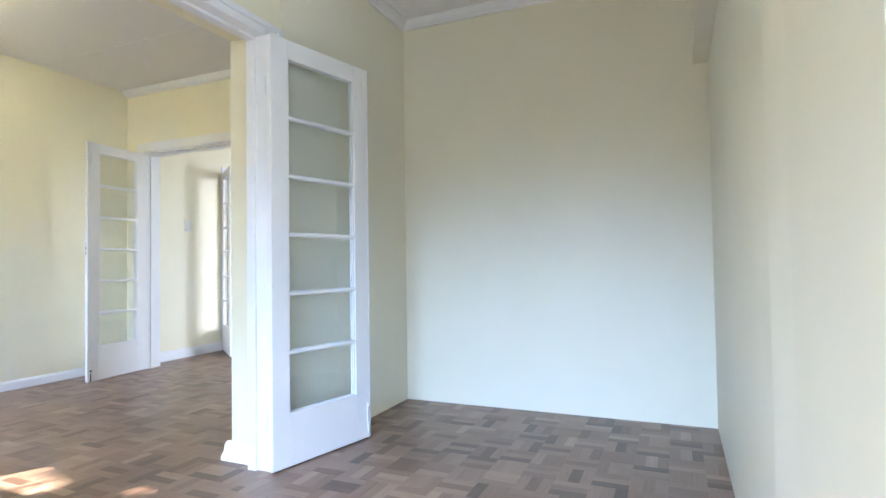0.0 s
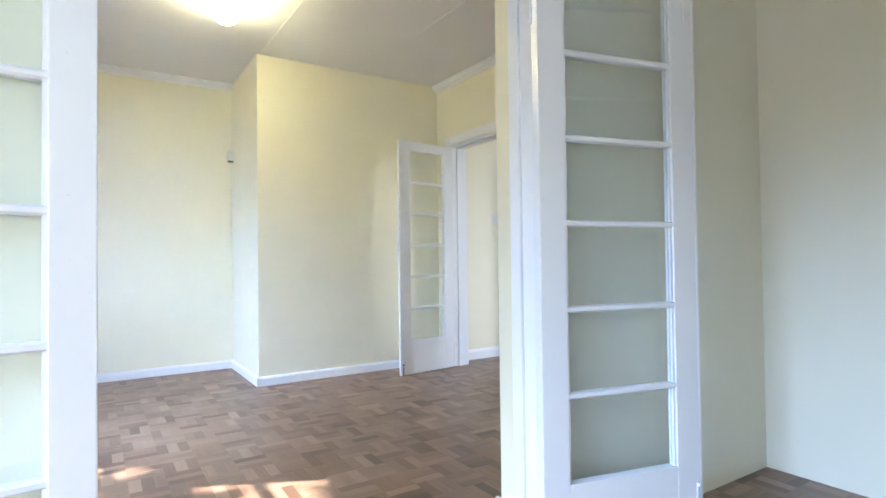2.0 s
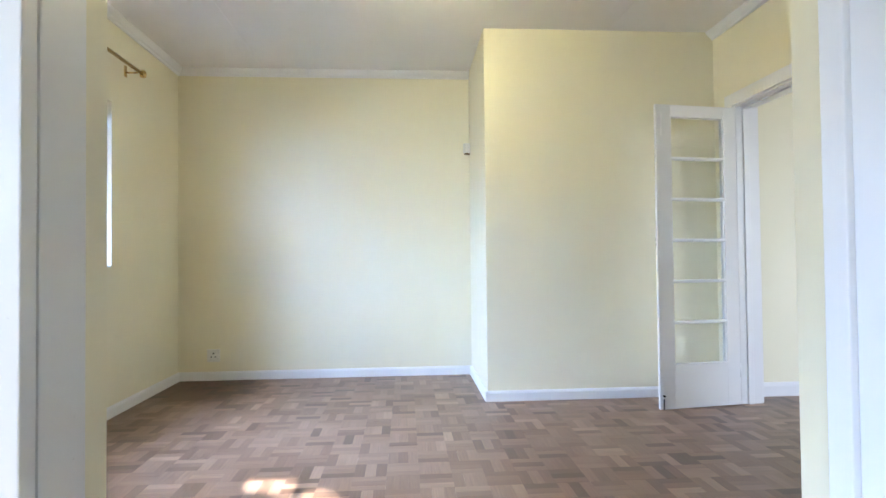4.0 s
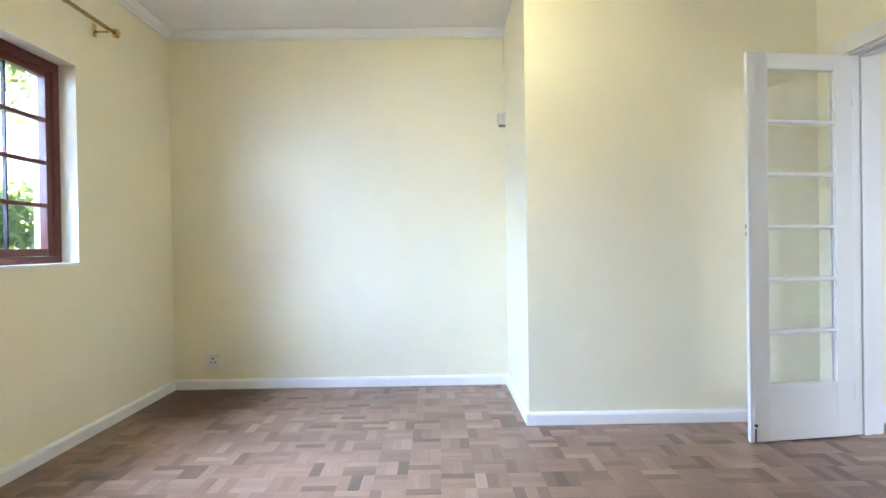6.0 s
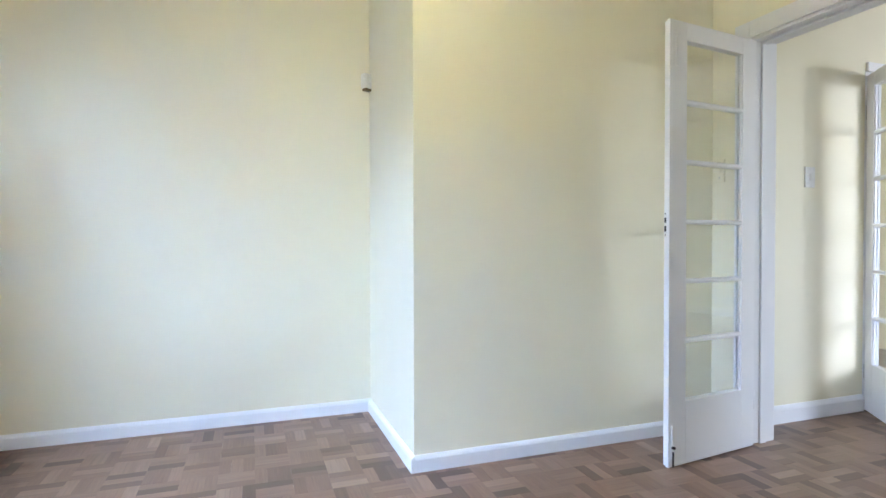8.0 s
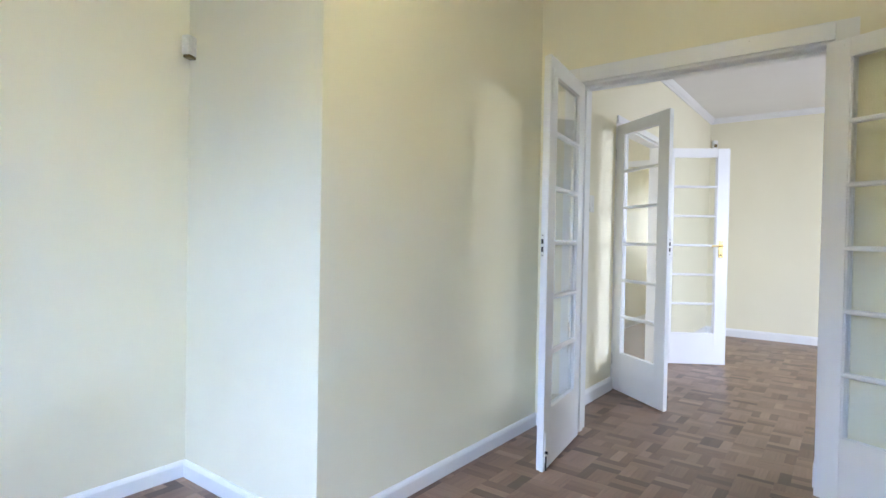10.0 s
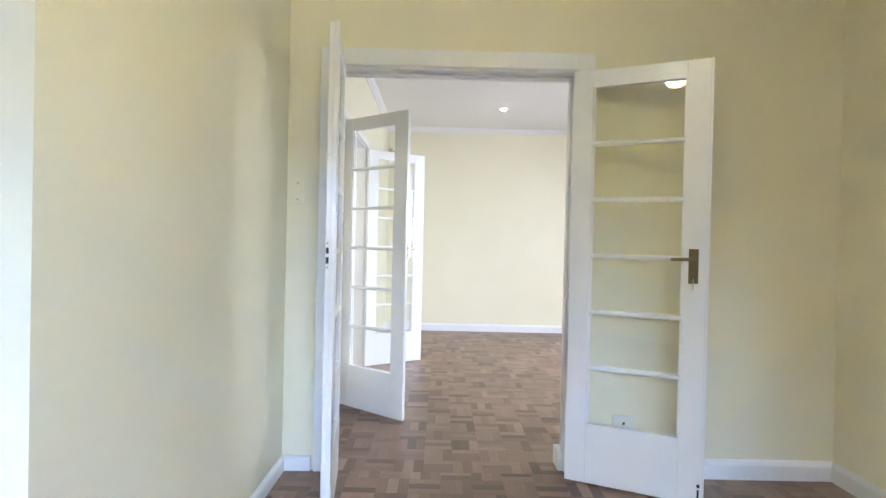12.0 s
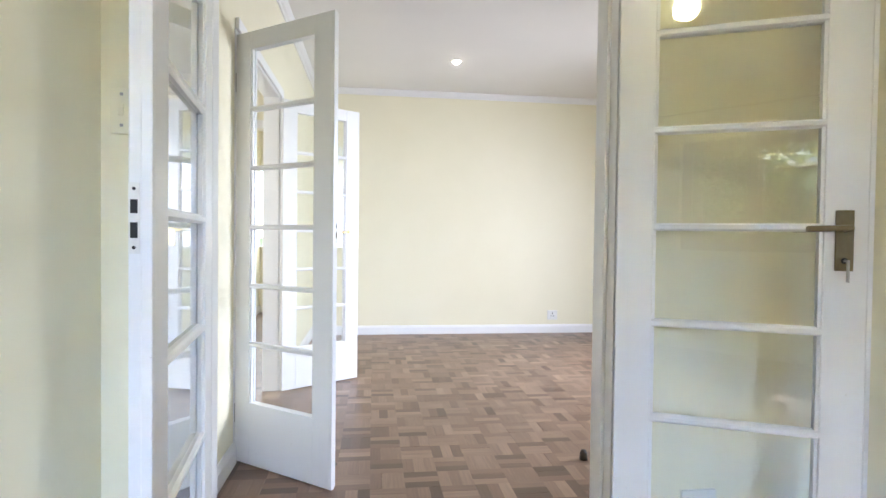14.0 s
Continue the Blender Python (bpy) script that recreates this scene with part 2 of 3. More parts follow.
def wall(name, boxes, mat, label):
    bm = bmesh.new()
    for b in boxes:
        add_box(bm, *b)
    return structure(part(name, bm, mat), label, "wall")


# ---- the large structure ----
HA, HB, HC, HH = 2.72, 2.76, 2.745, 2.70          # ceiling heights: study, lounge, porch, hall
AW, AE, AS, AN = -0.20, 4.10, 2.50, 6.32          # study
CHX, CHY = 2.357, 5.365                           # chimney breast corner
BW, BE, BS, BN = 4.25, 8.70, 1.20, 5.295          # lounge
CW, CE, CS, CN = -1.50, 3.94, 0.19, 2.20          # porch
T = 0.25
TOP = 2.90

# study west wall, with the window
WY0, WY1, WZ0, WZ1 = 3.22, 5.245, 0.995, 2.12
wall("wall_west", [(AW - T, AW, AS, WY0, 0, TOP), (AW - T, AW, WY1, AN + T, 0, TOP), (AW - T, AW, WY0, WY1, 0, WZ0), (AW - T, AW, WY0, WY1, WZ1, TOP)], CREAM, "cream painted plaster wall with a window opening")
wall("wall_north", [(AW, CHX, AN, AN + T, 0, TOP)], CREAM, "cream painted plaster alcove wall")
wall("chimney_breast_wall", [(CHX, BW, CHY, AN + T, 0, TOP)], CREAM, "cream painted plaster chimney breast beside the alcove")
# study south wall, towards the porch
OX0, OX1, OZ = 1.22, 2.56, 2.15
CNW = 2.30                                        # porch face of that wall, west of the doorway
wall("wall_south", [(CW - T, OX0, CNW, AS, 0, TOP), (OX1, BW, CN, AS, 0, TOP), (OX0, OX1, CN, AS, OZ, TOP)], CREAM, "cream painted thick plaster wall with a wide doorway")
# study east wall, towards the lounge
PY0, PY1, PZ = 3.865, 5.125, 2.105
wall("wall_east", [(AE, BW, AS, PY0, 0, TOP), (AE, BW, PY1, CHY, 0, TOP), (AE, BW, PY0, PY1, PZ, TOP)], CREAM, "cream painted plaster wall with a double doorway")
# lounge walls
NX0, NX1, NZ = 5.235, 6.494, 2.105
TH = 0.10                                         # thickness of the wall to the hall
wall("wall_lounge_north", [(BW, NX0, BN, BN + TH, 0, TOP), (NX1, BE + T, BN, BN + TH, 0, TOP), (NX0, NX1, BN, BN + TH, NZ, TOP)], CREAM, "pale cream plaster wall with a double doorway")
wall("wall_lounge_east", [(BE, BE + T, BS - T, BN, 0, TOP)], CREAM, "pale cream plaster wall with a white skirting")
wall("wall_lounge_south", [(BW - 0.15, 4.6, BS - T, BS, 0, TOP), (6.6, BE, BS - T, BS, 0, TOP), (4.6, 6.6, BS - T, BS, 0, 0.1), (4.6, 6.6, BS - T, BS, 2.5, TOP)], PALE, "pale cream plaster wall with a window opening")
wall("wall_lounge_west", [(BW - 0.15, BW, BS, CN, 0, TOP)], PALE, "pale cream plaster wall")
# porch walls
wall("wall_porch_east", [(CE, BW - 0.152, CS - 0.3, CN, 0, TOP)], PALE, "pale cream plaster end wall of the porch")
wall("wall_porch_south", [(1.88, CE, CS - 0.3, CS, 0, TOP), (1.13, 1.68, CS - 0.3, CS - 0.012, 0, TOP), (CW, -0.6, CS - 0.3, CS - 0.012, 0, TOP), (-0.6, 1.13, CS - 0.3, CS - 0.012, 0, 0.98), (-0.6, 1.13, CS - 0.3, CS - 0.012, 2.12, TOP)], PALE, "pale cream plaster wall stepping back beside a window")
wall("wall_porch_west", [(CW - T, CW, CS - 0.3, 0.35, 0, TOP), (CW - T, CW, 2.05, CNW, 0, TOP), (CW - T, CW, 0.35, 2.05, 0, 0.55), (CW - T, CW, 0.35, 2.05, 2.3, TOP)], PALE, "pale cream plaster wall with a window opening")
bm = bmesh.new()
foot = [bm.verts.new((x, y, 0)) for x, y in ((1.68, CS - 0.3), (1.88, CS - 0.3), (1.88, CS), (1.68, CS - 0.012))]
top = [bm.verts.new((v.co.x, v.co.y, TOP)) for v in foot]
for k in range(4):
    bm.faces.new([foot[k], foot[(k + 1) % 4], top[(k + 1) % 4], top[k]])
bmesh.ops.recalc_face_normals(bm, faces=bm.faces)
structure(part("wall_porch_splay", bm, PALE), "pale cream plaster wall easing back towards the window", "wall")
structure(part("beam", box(1.9, CE, CS, CS + 0.085, 2.135, HC), PALE), "pale cream plastered beam along the porch wall", "beam")
wall("wall_porch_north", [(OX1 + 0.031, CE, CN - 0.004, CN, 0, HC)], PALE, "pale cream plaster wall behind the folded door")
# hall beyond the lounge
HY = 7.1
HX = 7.43
wall("wall_hall_north", [(4.5, HX + 0.12, HY, HY + 0.15, 0, TOP)], CREAM, "cream hall wall")
wall("wall_hall_east", [(HX, HX + 0.12, BN + TH, 5.44, 0, TOP), (HX, HX + 0.12, 6.22, HY, 0, TOP), (HX, HX + 0.12, 5.44, 6.22, 2.04, TOP)], CREAM, "cream hall end wall with a doorway")
# the opening in the west wall is added to let light into the hall
wall("wall_hall_west", [(4.35, 4.5, BN + TH, 5.9, 0, TOP), (4.35, 4.5, 6.9, HY, 0, TOP), (4.35, 4.5, 5.9, 6.9, 0, 1.0), (4.35, 4.5, 5.9, 6.9, 2.1, TOP)], CREAM, "unseen cream hall end wall with an opening added for light")
wall("wall_far_room", [(10.6, 10.75, BN, 6.4, 0, 0.95), (10.6, 10.75, BN, 6.4, 2.05, TOP), (BE + T, 10.6, BN, BN + TH, 0, TOP), (HX + 0.12, 10.6, 6.25, 6.4, 0, TOP)], CREAM, "cream wall of a further room")

# ceilings
bm = box(AW, AE, AS, AN, HA, HA + 0.1)
for x in (0.54, 1.46, 2.385, 3.30):
    add_box(bm, x - 0.006, x + 0.006, AS + 0.03, AN - 0.03, HA - 0.0025, HA + 0.001)
structure(part("ceiling", bm, CEILING), "white painted board ceiling with narrow joint strips", "ceiling")
structure(part("ceiling_lounge", box(BW, BE, BS, BN, HB, HB + 0.1), CEILING), "white painted plaster ceiling", "ceiling")
structure(part("ceiling_porch", box(CW, CE, CS - 0.06, CN, HC, HC + 0.1), CEILING), "white painted board ceiling", "ceiling")
structure(part("ceiling_hall", box(4.5, 10.6, BN + TH, HY, HH, HH + 0.1), CEILING), "white painted ceiling of the hall", "ceiling")
# unseen slab; its extra 0.8 m northwards blocks sun from the hall's west opening
bm = box(AW - T, 10.75, AS, HY + 0.95, TOP, TOP + 0.12)
add_box(bm, CW - T, 9.75, CS - 0.3, AS, TOP, TOP + 0.12)
structure(part("roof", bm, CEILING), "flat slab over the rooms with an overhang added to block sun", "roof")

# cornices
CORNICE = [(0, 0), (0.012, 0), (0.018, 0.014), (0.034, 0.024), (0.05, 0.044), (0.056, 0.052), (0.056, 0.06), (0, 0.06)]


def cornice(a, b, inward, top):
    z = top - 0.06
    structure(part("cornice", run(CORNICE, (*a, z), (*b, z), (*inward, 0)), WHITE), "white painted coved cornice", "cornice")


cornice((AW, AN), (CHX, AN), (0, -1), HA)
cornice((AW, AS), (AW, AN), (1, 0), HA)
cornice((AE, AS), (AE, CHY), (-1, 0), HA)
cornice((AW, AS), (AE, AS), (0, 1), HA)
cornice((CE, CS), (CE, CN), (-1, 0), HC)
cornice((OX0, CN), (CE, CN), (0, -1), HC)
cornice((BE, BS), (BE, BN), (-1, 0), HB)
cornice((BW, BN), (BE, BN), (0, -1), HB)

# skirtings
SKIRT = [(0, 0), (0.018, 0), (0.018, 0.058), (0.013, 0.068), (0.006, 0.075), (0, 0.075)]
SKIRT_TALL = [(0, 0), (0.02, 0), (0.02, 0.075), (0.014, 0.088), (0.006, 0.1), (0, 0.1)]


def skirting(a, b, inward, profile=SKIRT, label="white painted wooden skirting board"):
    structure(part("baseboard", run(profile, (*a, 0), (*b, 0), (*inward, 0)), WHITE), label, "skirting board")


skirting((AW, AS), (AW, AN), (1, 0))
skirting((AW, AN), (CHX, AN), (0, -1))
skirting((CHX, AN), (CHX, CHY - 0.018), (-1, 0))
skirting((CHX - 0.018, CHY), (AE, CHY), (0, -1))
skirting((AE, CHY), (AE, 5.215), (-1, 0))
skirting((AE, 3.785), (AE, AS), (-1, 0), SKIRT_TALL)
skirting((OX1 + 0.02, AS), (AE, AS), (0, 1), SKIRT_TALL)
skirting((AW, AS), (OX0 - 0.02, AS), (0, 1), SKIRT_TALL)
skirting((BE, BS), (BE, BN), (-1, 0), SKIRT_TALL)
skirting((BW, BN), (NX0 - 0.012, BN), (0, -1), SKIRT_TALL)
skirting((NX1 + 0.06, BN), (BE, BN), (0, -1), SKIRT_TALL)
skirting((4.5, HY), (HX, HY), (0, -1), SKIRT_TALL)
skirting((HX + 0.12, 6.25), (10.6, 6.25), (0, -1), SKIRT_TALL)
PLINTH = [(0, 0), (0.055, 0), (0.055, 0.02), (0.035, 0.04), (0.03, 0.07), (0.012, 0.085), (0, 0.085)]
skirting((OX1, 2.313), (OX1, AS + 0.02), (-1, 0), PLINTH, "white moulded plinth in the doorway reveal")
skirting((OX0, 2.421), (OX0, AS + 0.02), (1, 0), [(a * 0.3, z) for a, z in PLINTH], "white moulded plinth in the doorway reveal")

# sub-floor under the parquet, and the ground outside
bm = box(AW - T, 10.75, AS, HY + 0.15, -0.3, -0.012)
add_box(bm, CW - T, 9.75, CS - 0.3, AS, -0.3, -0.012)
structure(part("subfloor", bm, BITUMEN), "dark screed under the parquet", "floor")
bm = bmesh.new()
bmesh.ops.create_grid(bm, x_segments=40, y_segments=40, size=400)
for v in bm.verts:
    v.co.z = -0.32
structure(part("ground", bm, GRASS), "green lawn outside the house", "ground")

# ---- door frames ----


def board(name, parent, x0, x1, y0, y1, z0, z1, bevel=0.004, label=""):
    return part(name, box(x0, x1, y0, y1, z0, z1, bevel), WHITE, parent, label)


# frame between study and porch
fr = holder("door_frame", Matrix(), "white gloss painted door frame in a thick wall", "door frame", kind="structure")
J0, J1, JZ = 1.229, 2.47, 2.092
board("jamb", fr, OX0, J0, CNW, 2.42, 0, JZ)
board("jamb", fr, J1, OX1, CN - 0.012, 2.312, 0, OZ)
board("head", fr, OX0, J1, CN - 0.012, 2.312, JZ, OZ)
board("door_stop", fr, J1 - 0.014, J1, 2.25, 2.30, 0, JZ - 0.014, 0.003)
board("door_stop", fr, J0 + 0.06, J1, 2.25, 2.30, JZ - 0.014, JZ, 0.003)
board("moulding", fr, OX1 - 0.012, OX1 + 0.03, CN - 0.024, CN - 0.001, 0, OZ + 0.008, 0.005)
board("moulding", fr, OX0 + 0.012, OX1 - 0.012, CN - 0.024, CN - 0.001, OZ - 0.022, OZ + 0.008, 0.005)

# frame between study and lounge
fr = holder("door_frame", Matrix(), "white gloss painted double door frame with flat architrave", "door frame", kind="structure")
K0, K1, KZ = 3.893, 5.100, 2.078
board("jamb", fr, AE - 0.004, BW + 0.004, PY0, K0, 0, PZ, 0.003)
board("jamb", fr, AE - 0.004, BW + 0.004, K1, PY1, 0, PZ, 0.003)
board("head", fr, AE - 0.004, BW + 0.004, K0, K1, KZ, PZ, 0.003)
board("door_stop", fr, AE + 0.045, AE + 0.085, K0, K0 + 0.013, 0, KZ - 0.013, 0.003)
board("door_stop", fr, AE + 0.045, AE + 0.085, K1 - 0.013, K1, 0, KZ - 0.013, 0.003)
board("door_stop", fr, AE + 0.045, AE + 0.085, K0, K1, KZ - 0.013, KZ, 0.003)
for xa, xb in ((AE - 0.022, AE - 0.0045), (BW + 0.0045, BW + 0.022)):
    board("architrave", fr, xa, xb, K0 - 0.1, K0 - 0.012, 0, KZ + 0.1)
    board("architrave", fr, xa, xb, K1 + 0.012, K1 + 0.1, 0, KZ + 0.1)
    board("architrave", fr, xa, xb, K0 - 0.012, K1 + 0.012, KZ + 0.014, KZ + 0.1)
board("plinth_block", fr, BW - 0.1, BW + 0.02, K0 - 0.001, K0 + 0.03, 0, 0.1)

# frame between lounge and hall
fr = holder("door_frame", Matrix(), "white gloss painted double door frame to the hall", "door frame", kind="structure")
M0, M1, MZ = 5.262, 6.467, 2.078
board("jamb", fr, NX0, M0, BN - 0.004, BN + TH + 0.004, 0, NZ, 0.003)
board("jamb", fr, M1, NX1, BN - 0.004, BN + TH + 0.004, 0, NZ, 0.003)
board("head", fr, M0, M1, BN - 0.004, BN + TH + 0.004, MZ, NZ, 0.003)
board("architrave", fr, M1 + 0.012, M1 + 0.09, BN - 0.022, BN - 0.0045, 0, MZ + 0.07)
board("architrave", fr, M0 - 0.028, M1 + 0.012, BN - 0.022, BN - 0.0045, MZ + 0.012, MZ + 0.07)
fr = holder("door_frame", Matrix(), "white painted frame of the hall doorway", "door frame", kind="structure")
board("architrave", fr, HX - 0.02, HX - 0.001, 5.425, 5.44, 0, 2.11)
board("architrave", fr, HX - 0.02, HX - 0.001, 6.22, 6.29, 0, 2.11)
board("architrave", fr, HX - 0.02, HX - 0.001, 5.44, 6.22, 2.04, 2.11)
board("jamb", fr, HX, HX + 0.12, 5.44, 5.46, 0, 2.04)
board("jamb", fr, HX, HX + 0.12, 6.20, 6.22, 0, 2.04)

# ---- french doors ----


def french_door(m, label, width, height, glass0, glass1, stile=0.1, side=1, lever=None, mortice=True, bolt=IRON, swap=1, knuckle=1, hinge=None):
    """A glazed leaf of six panes, hinged on its z axis and lying along +x, its faces towards -y and +y. side: the face with the lever."""
    d = holder("french_door", m, label, "door", "french doors")
    h = 0.02
    z0 = 0.008
    part("hinge_stile", box(0, stile, -h, h, z0, height, 0.003), WHITE, d)
    lock = part("lock_stile", box(width - stile, width, -h, h, z0, height, 0.003), WHITE, d)
    part("top_rail", box(stile, width - stile, -h, h, glass1, height, 0.003), WHITE, d)
    part("bottom_rail", box(stile, width - stile, -h, h, z0, glass0, 0.003), WHITE, d)
    step = (glass1 - glass0) / 6
    for k in range(1, 6):
        z = glass0 + k * step
        bm = bmesh.new()
        prof = [(-0.019, -0.0055), (-0.012, -0.011), (0.012, -0.011), (0.019, -0.0055), (0.019, 0.0055), (0.012, 0.011), (-0.012, 0.011), (-0.019, 0.0055)]
        ends = [[bm.verts.new((x, a, z + b)) for a, b in prof] for x in (stile - 0.002, width - stile + 0.002)]
        for i in range(8):
            bm.faces.new([ends[0][i], ends[0][(i + 1) % 8], ends[1][(i + 1) % 8], ends[1][i]])
        bmesh.ops.recalc_face_normals(bm, faces=bm.faces)
        part("glazing_bar", bm, WHITE, d)
    for k in range(6):
        lo, hi = glass0 + k * step + (0.009 if k else -0.004), glass0 + (k + 1) * step - (0.009 if k < 5 else -0.004)
        pane = part("pane", box(stile - 0.004, width - stile + 0.004, -0.0018, 0.0018, lo, hi), GLASS, d, "clear glass pane")
        pane.visible_shadow = False
        bead = bmesh.new()
        for s in (-1, 1):
            ya, yb = sorted((s * 0.004, s * 0.013))
            add_box(bead, stile - 0.001, stile + 0.009, ya, yb, lo, hi)
            add_box(bead, width - stile - 0.009, width - stile + 0.001, ya, yb, lo, hi)
        part("glazing_bead", bead, WHITE, d)
    for z in (0.24, 1.84):
        part("hinge", tube(0.005, 0.09, 10, "Z", (-0.003, knuckle * 0.017, z)), hinge or WHITE, d)
    low, high = sorted((swap * -h, swap * -0.002))
    part("rebate_strip", box(width, width + 0.012, low, high, z0, height, 0.002), WHITE, d)
    if mortice:
        low, high = sorted((swap * 0.002, swap * 0.019))
        part("lock_plate", box(width - 0.001, width + 0.0022, low, high, 1.07, 1.188), PLASTIC, lock, "paint-spattered lock fore-end")
        for za, zb in ((1.096, 1.122), (1.137, 1.16)):
            part("keeper_hole", box(width + 0.0015, width + 0.003, low + 0.003, high - 0.003, za, zb), BLACK, lock)
        for za in (1.08, 1.178):
            part("screw", tube(0.003, 0.003, 8, "X", (width + 0.0018, (low + high) / 2, za)), IRON, lock)
    if bolt is not None:
        part("flush_bolt", box(width - 0.018, width - 0.006, side * 0.021 - 0.003, side * 0.021 + 0.003, 0.05, 0.2, 0.001), WHITE, d)
        part("flush_bolt", box(width - 0.038, width - 0.026, side * 0.021 - 0.003, side * 0.021 + 0.003, height - 0.21, height - 0.06, 0.001), WHITE, d)
        part("bolt_knob", tube(0.007, 0.014, 10, "Y", (width - 0.012, side * 0.028, 0.10 if bolt is IRON else 0.19)), bolt, d)
        part("bolt_rod", tube(0.0045, 0.07, 8, "Z", (width - 0.012, side * 0.026, 0.045)), bolt, d)
    if lever is not None:
        part("latch", box(width - 0.002, width + 0.011, -0.006, 0.006, 1.128, 1.152, 0.003), STEEL, lock, "worn steel latch tongue")
        for s in (-1, 1):
            x = width - 0.055
            back = part("handle_plate", box(x - 0.021, x + 0.021, min(s * 0.02, s * 0.026), max(s * 0.02, s * 0.026), 1.028, 1.188, 0.002), lever, d, "metal lever handle plate")
            part("spindle", tube(0.009, 0.036, 14, "Y", (x, s * 0.042, 1.14)), lever, back)
            bm = box(x - 0.098, x + 0.01, min(s * 0.05, s * 0.064), max(s * 0.05, s * 0.064), 1.133, 1.149, 0.006)
            for v in bm.verts:
                if v.co.x < x - 0.04:
                    v.co.z += (v.co.x - x + 0.04) * 0.06
            part("lever", bm, lever, back)
            part("keyhole", tube(0.008, 0.003, 12, "Y", (x, s * 0.0275, 1.055)), BLACK, back)
            if s == side:
                part("key", tube(0.003, 0.03, 8, "Y", (x, s * 0.04, 1.055)), STEEL, back)
                part("key_bow", box(x - 0.002, x + 0.002, min(s * 0.045, s * 0.058), max(s * 0.045, s * 0.058), 1.0, 1.055, 0.001), STEEL, back)
    return d


def leaf_pose(hx, hy, ex, ey):
    return pose(hx, hy, 0, 0, 0, math.degrees(math.atan2(ey - hy, ex - hx)))


# study to porch: both leaves folded back into the porch
french_door(leaf_pose(2.452, 2.160, 3.09, 2.013), "white glazed french door folded back against the porch wall", 0.645, 2.085, 0.265, 1.99, 0.1, -1, bolt=WHITE)
french_door(leaf_pose(1.233, 2.272, 0.606, 2.212), "white glazed french door with worn paint folded back into the porch", 0.63, 2.085, 0.265, 1.99, 0.09, 1, knuckle=-1)
# study to lounge: both leaves open into the study
french_door(leaf_pose(4.072, 5.088, 3.476, 5.011), "white glazed french door with bare lock plate, open into the study", 0.605, 2.065, 0.305, 1.98, 0.1, 1, swap=-1)
french_door(leaf_pose(4.055, 3.905, 3.787, 3.335), "white glazed french door with bronze lever handle, open into the study", 0.625, 2.065, 0.305, 1.98, 0.1, -1, BRONZE, False)
# lounge to hall: both leaves open into the lounge
french_door(leaf_pose(5.257, 5.276, 4.892, 4.797), "white glazed french door half open beside the lounge wall", 0.605, 2.065, 0.305, 1.98, 0.1, 1, knuckle=-1, hinge=STEEL)
french_door(leaf_pose(6.450, 5.268, 6.793, 4.750), "white glazed french door with brass lever handle, open into the lounge", 0.605, 2.065, 0.305, 1.98, 0.1, 1, BRASS, False)

# ---- windows ----


def casement_window(m, label, width, height, lights=3, rows=4):
    """A brown window of several two-column lights, in the xz plane, sill at z = 0, from x = 0, its inner face towards -y."""
    w = holder("window_1", m, label, "window", kind="structure")
    f = 0.05
    part("window_frame", box(0, width, -0.03, 0.04, 0, f, 0.004), BROWN, w)
    part("window_frame", box(0, width, -0.03, 0.04, height - f, height, 0.004), BROWN, w)
    step = (width - f) / lights
    for k in range(lights + 1):
        part("mullion", box(k * step, k * step + f, -0.03, 0.04, f, height - f, 0.004), BROWN, w)
    for k in range(lights):
        x0, x1 = k * step + f, (k + 1) * step
        sash = part("sash", box(x0 + 0.002, x0 + 0.042, -0.018, 0.026, f + 0.002, height - f - 0.002, 0.003), BROWN, w)
        part("sash_stile", box(x1 - 0.042, x1 - 0.002, -0.018, 0.026, f + 0.002, height - f - 0.002, 0.003), BROWN, sash)
        part("sash_rail", box(x0 + 0.042, x1 - 0.042, -0.018, 0.026, f + 0.002, f + 0.042, 0.003), BROWN, sash)
        part("sash_rail", box(x0 + 0.042, x1 - 0.042, -0.018, 0.026, height - f - 0.042, height - f - 0.002, 0.003), BROWN, sash)
        xa, xb, za, zb = x0 + 0.042, x1 - 0.042, f + 0.042, height - f - 0.042
        for r in range(1, rows):
            z = za + (zb - za) * r / rows
            part("glazing_bar", box(xa, xb, -0.014, 0.018, z - 0.011, z + 0.011, 0.003), BROWN, sash)
        xm = (xa + xb) / 2
        part("glazing_bar", box(xm - 0.005, xm + 0.005, -0.006, 0.012, za, zb), IRON, sash, "thin dark vertical bar")
        pane = part("pane", box(xa - 0.004, xb + 0.004, 0.012, 0.0155, za - 0.004, zb + 0.004), GLASS, sash, "clear glass pane")
        pane.visible_shadow = False
    part("window_sill", box(-0.0, width, -0.125, -0.031, -0.004, 0.012, 0.003), WHITE, w, "white painted sill")
    return w


casement_window(pose(AW - 0.125, WY0, WZ0, 0, 0, 90), "dark brown framed casement window with small panes", WY1 - WY0, WZ1 - WZ0)
casement_window(pose(1.13, 0.0, 0.98, 0, 0, 180), "dark brown framed casement window of the porch", 1.73, 1.14)

# curtain rod on brackets above the study window
rod = holder("curtain_rod", pose(AW + 0.085, 0, 2.395), "brass curtain rod with ball finials on wall brackets", "curtain rod")
part("pole", tube(0.0125, 2.5, 16, "Y", (0, 4.25, 0)), BRASS, rod)
for y in (3.0, 5.5):
    part("finial", lathe([(0, -0.03), (0.02, -0.022), (0.024, 0), (0.02, 0.018), (0.013, 0.026), (0, 0.03)], 16), BRASS, rod).location = (0, y, 0)
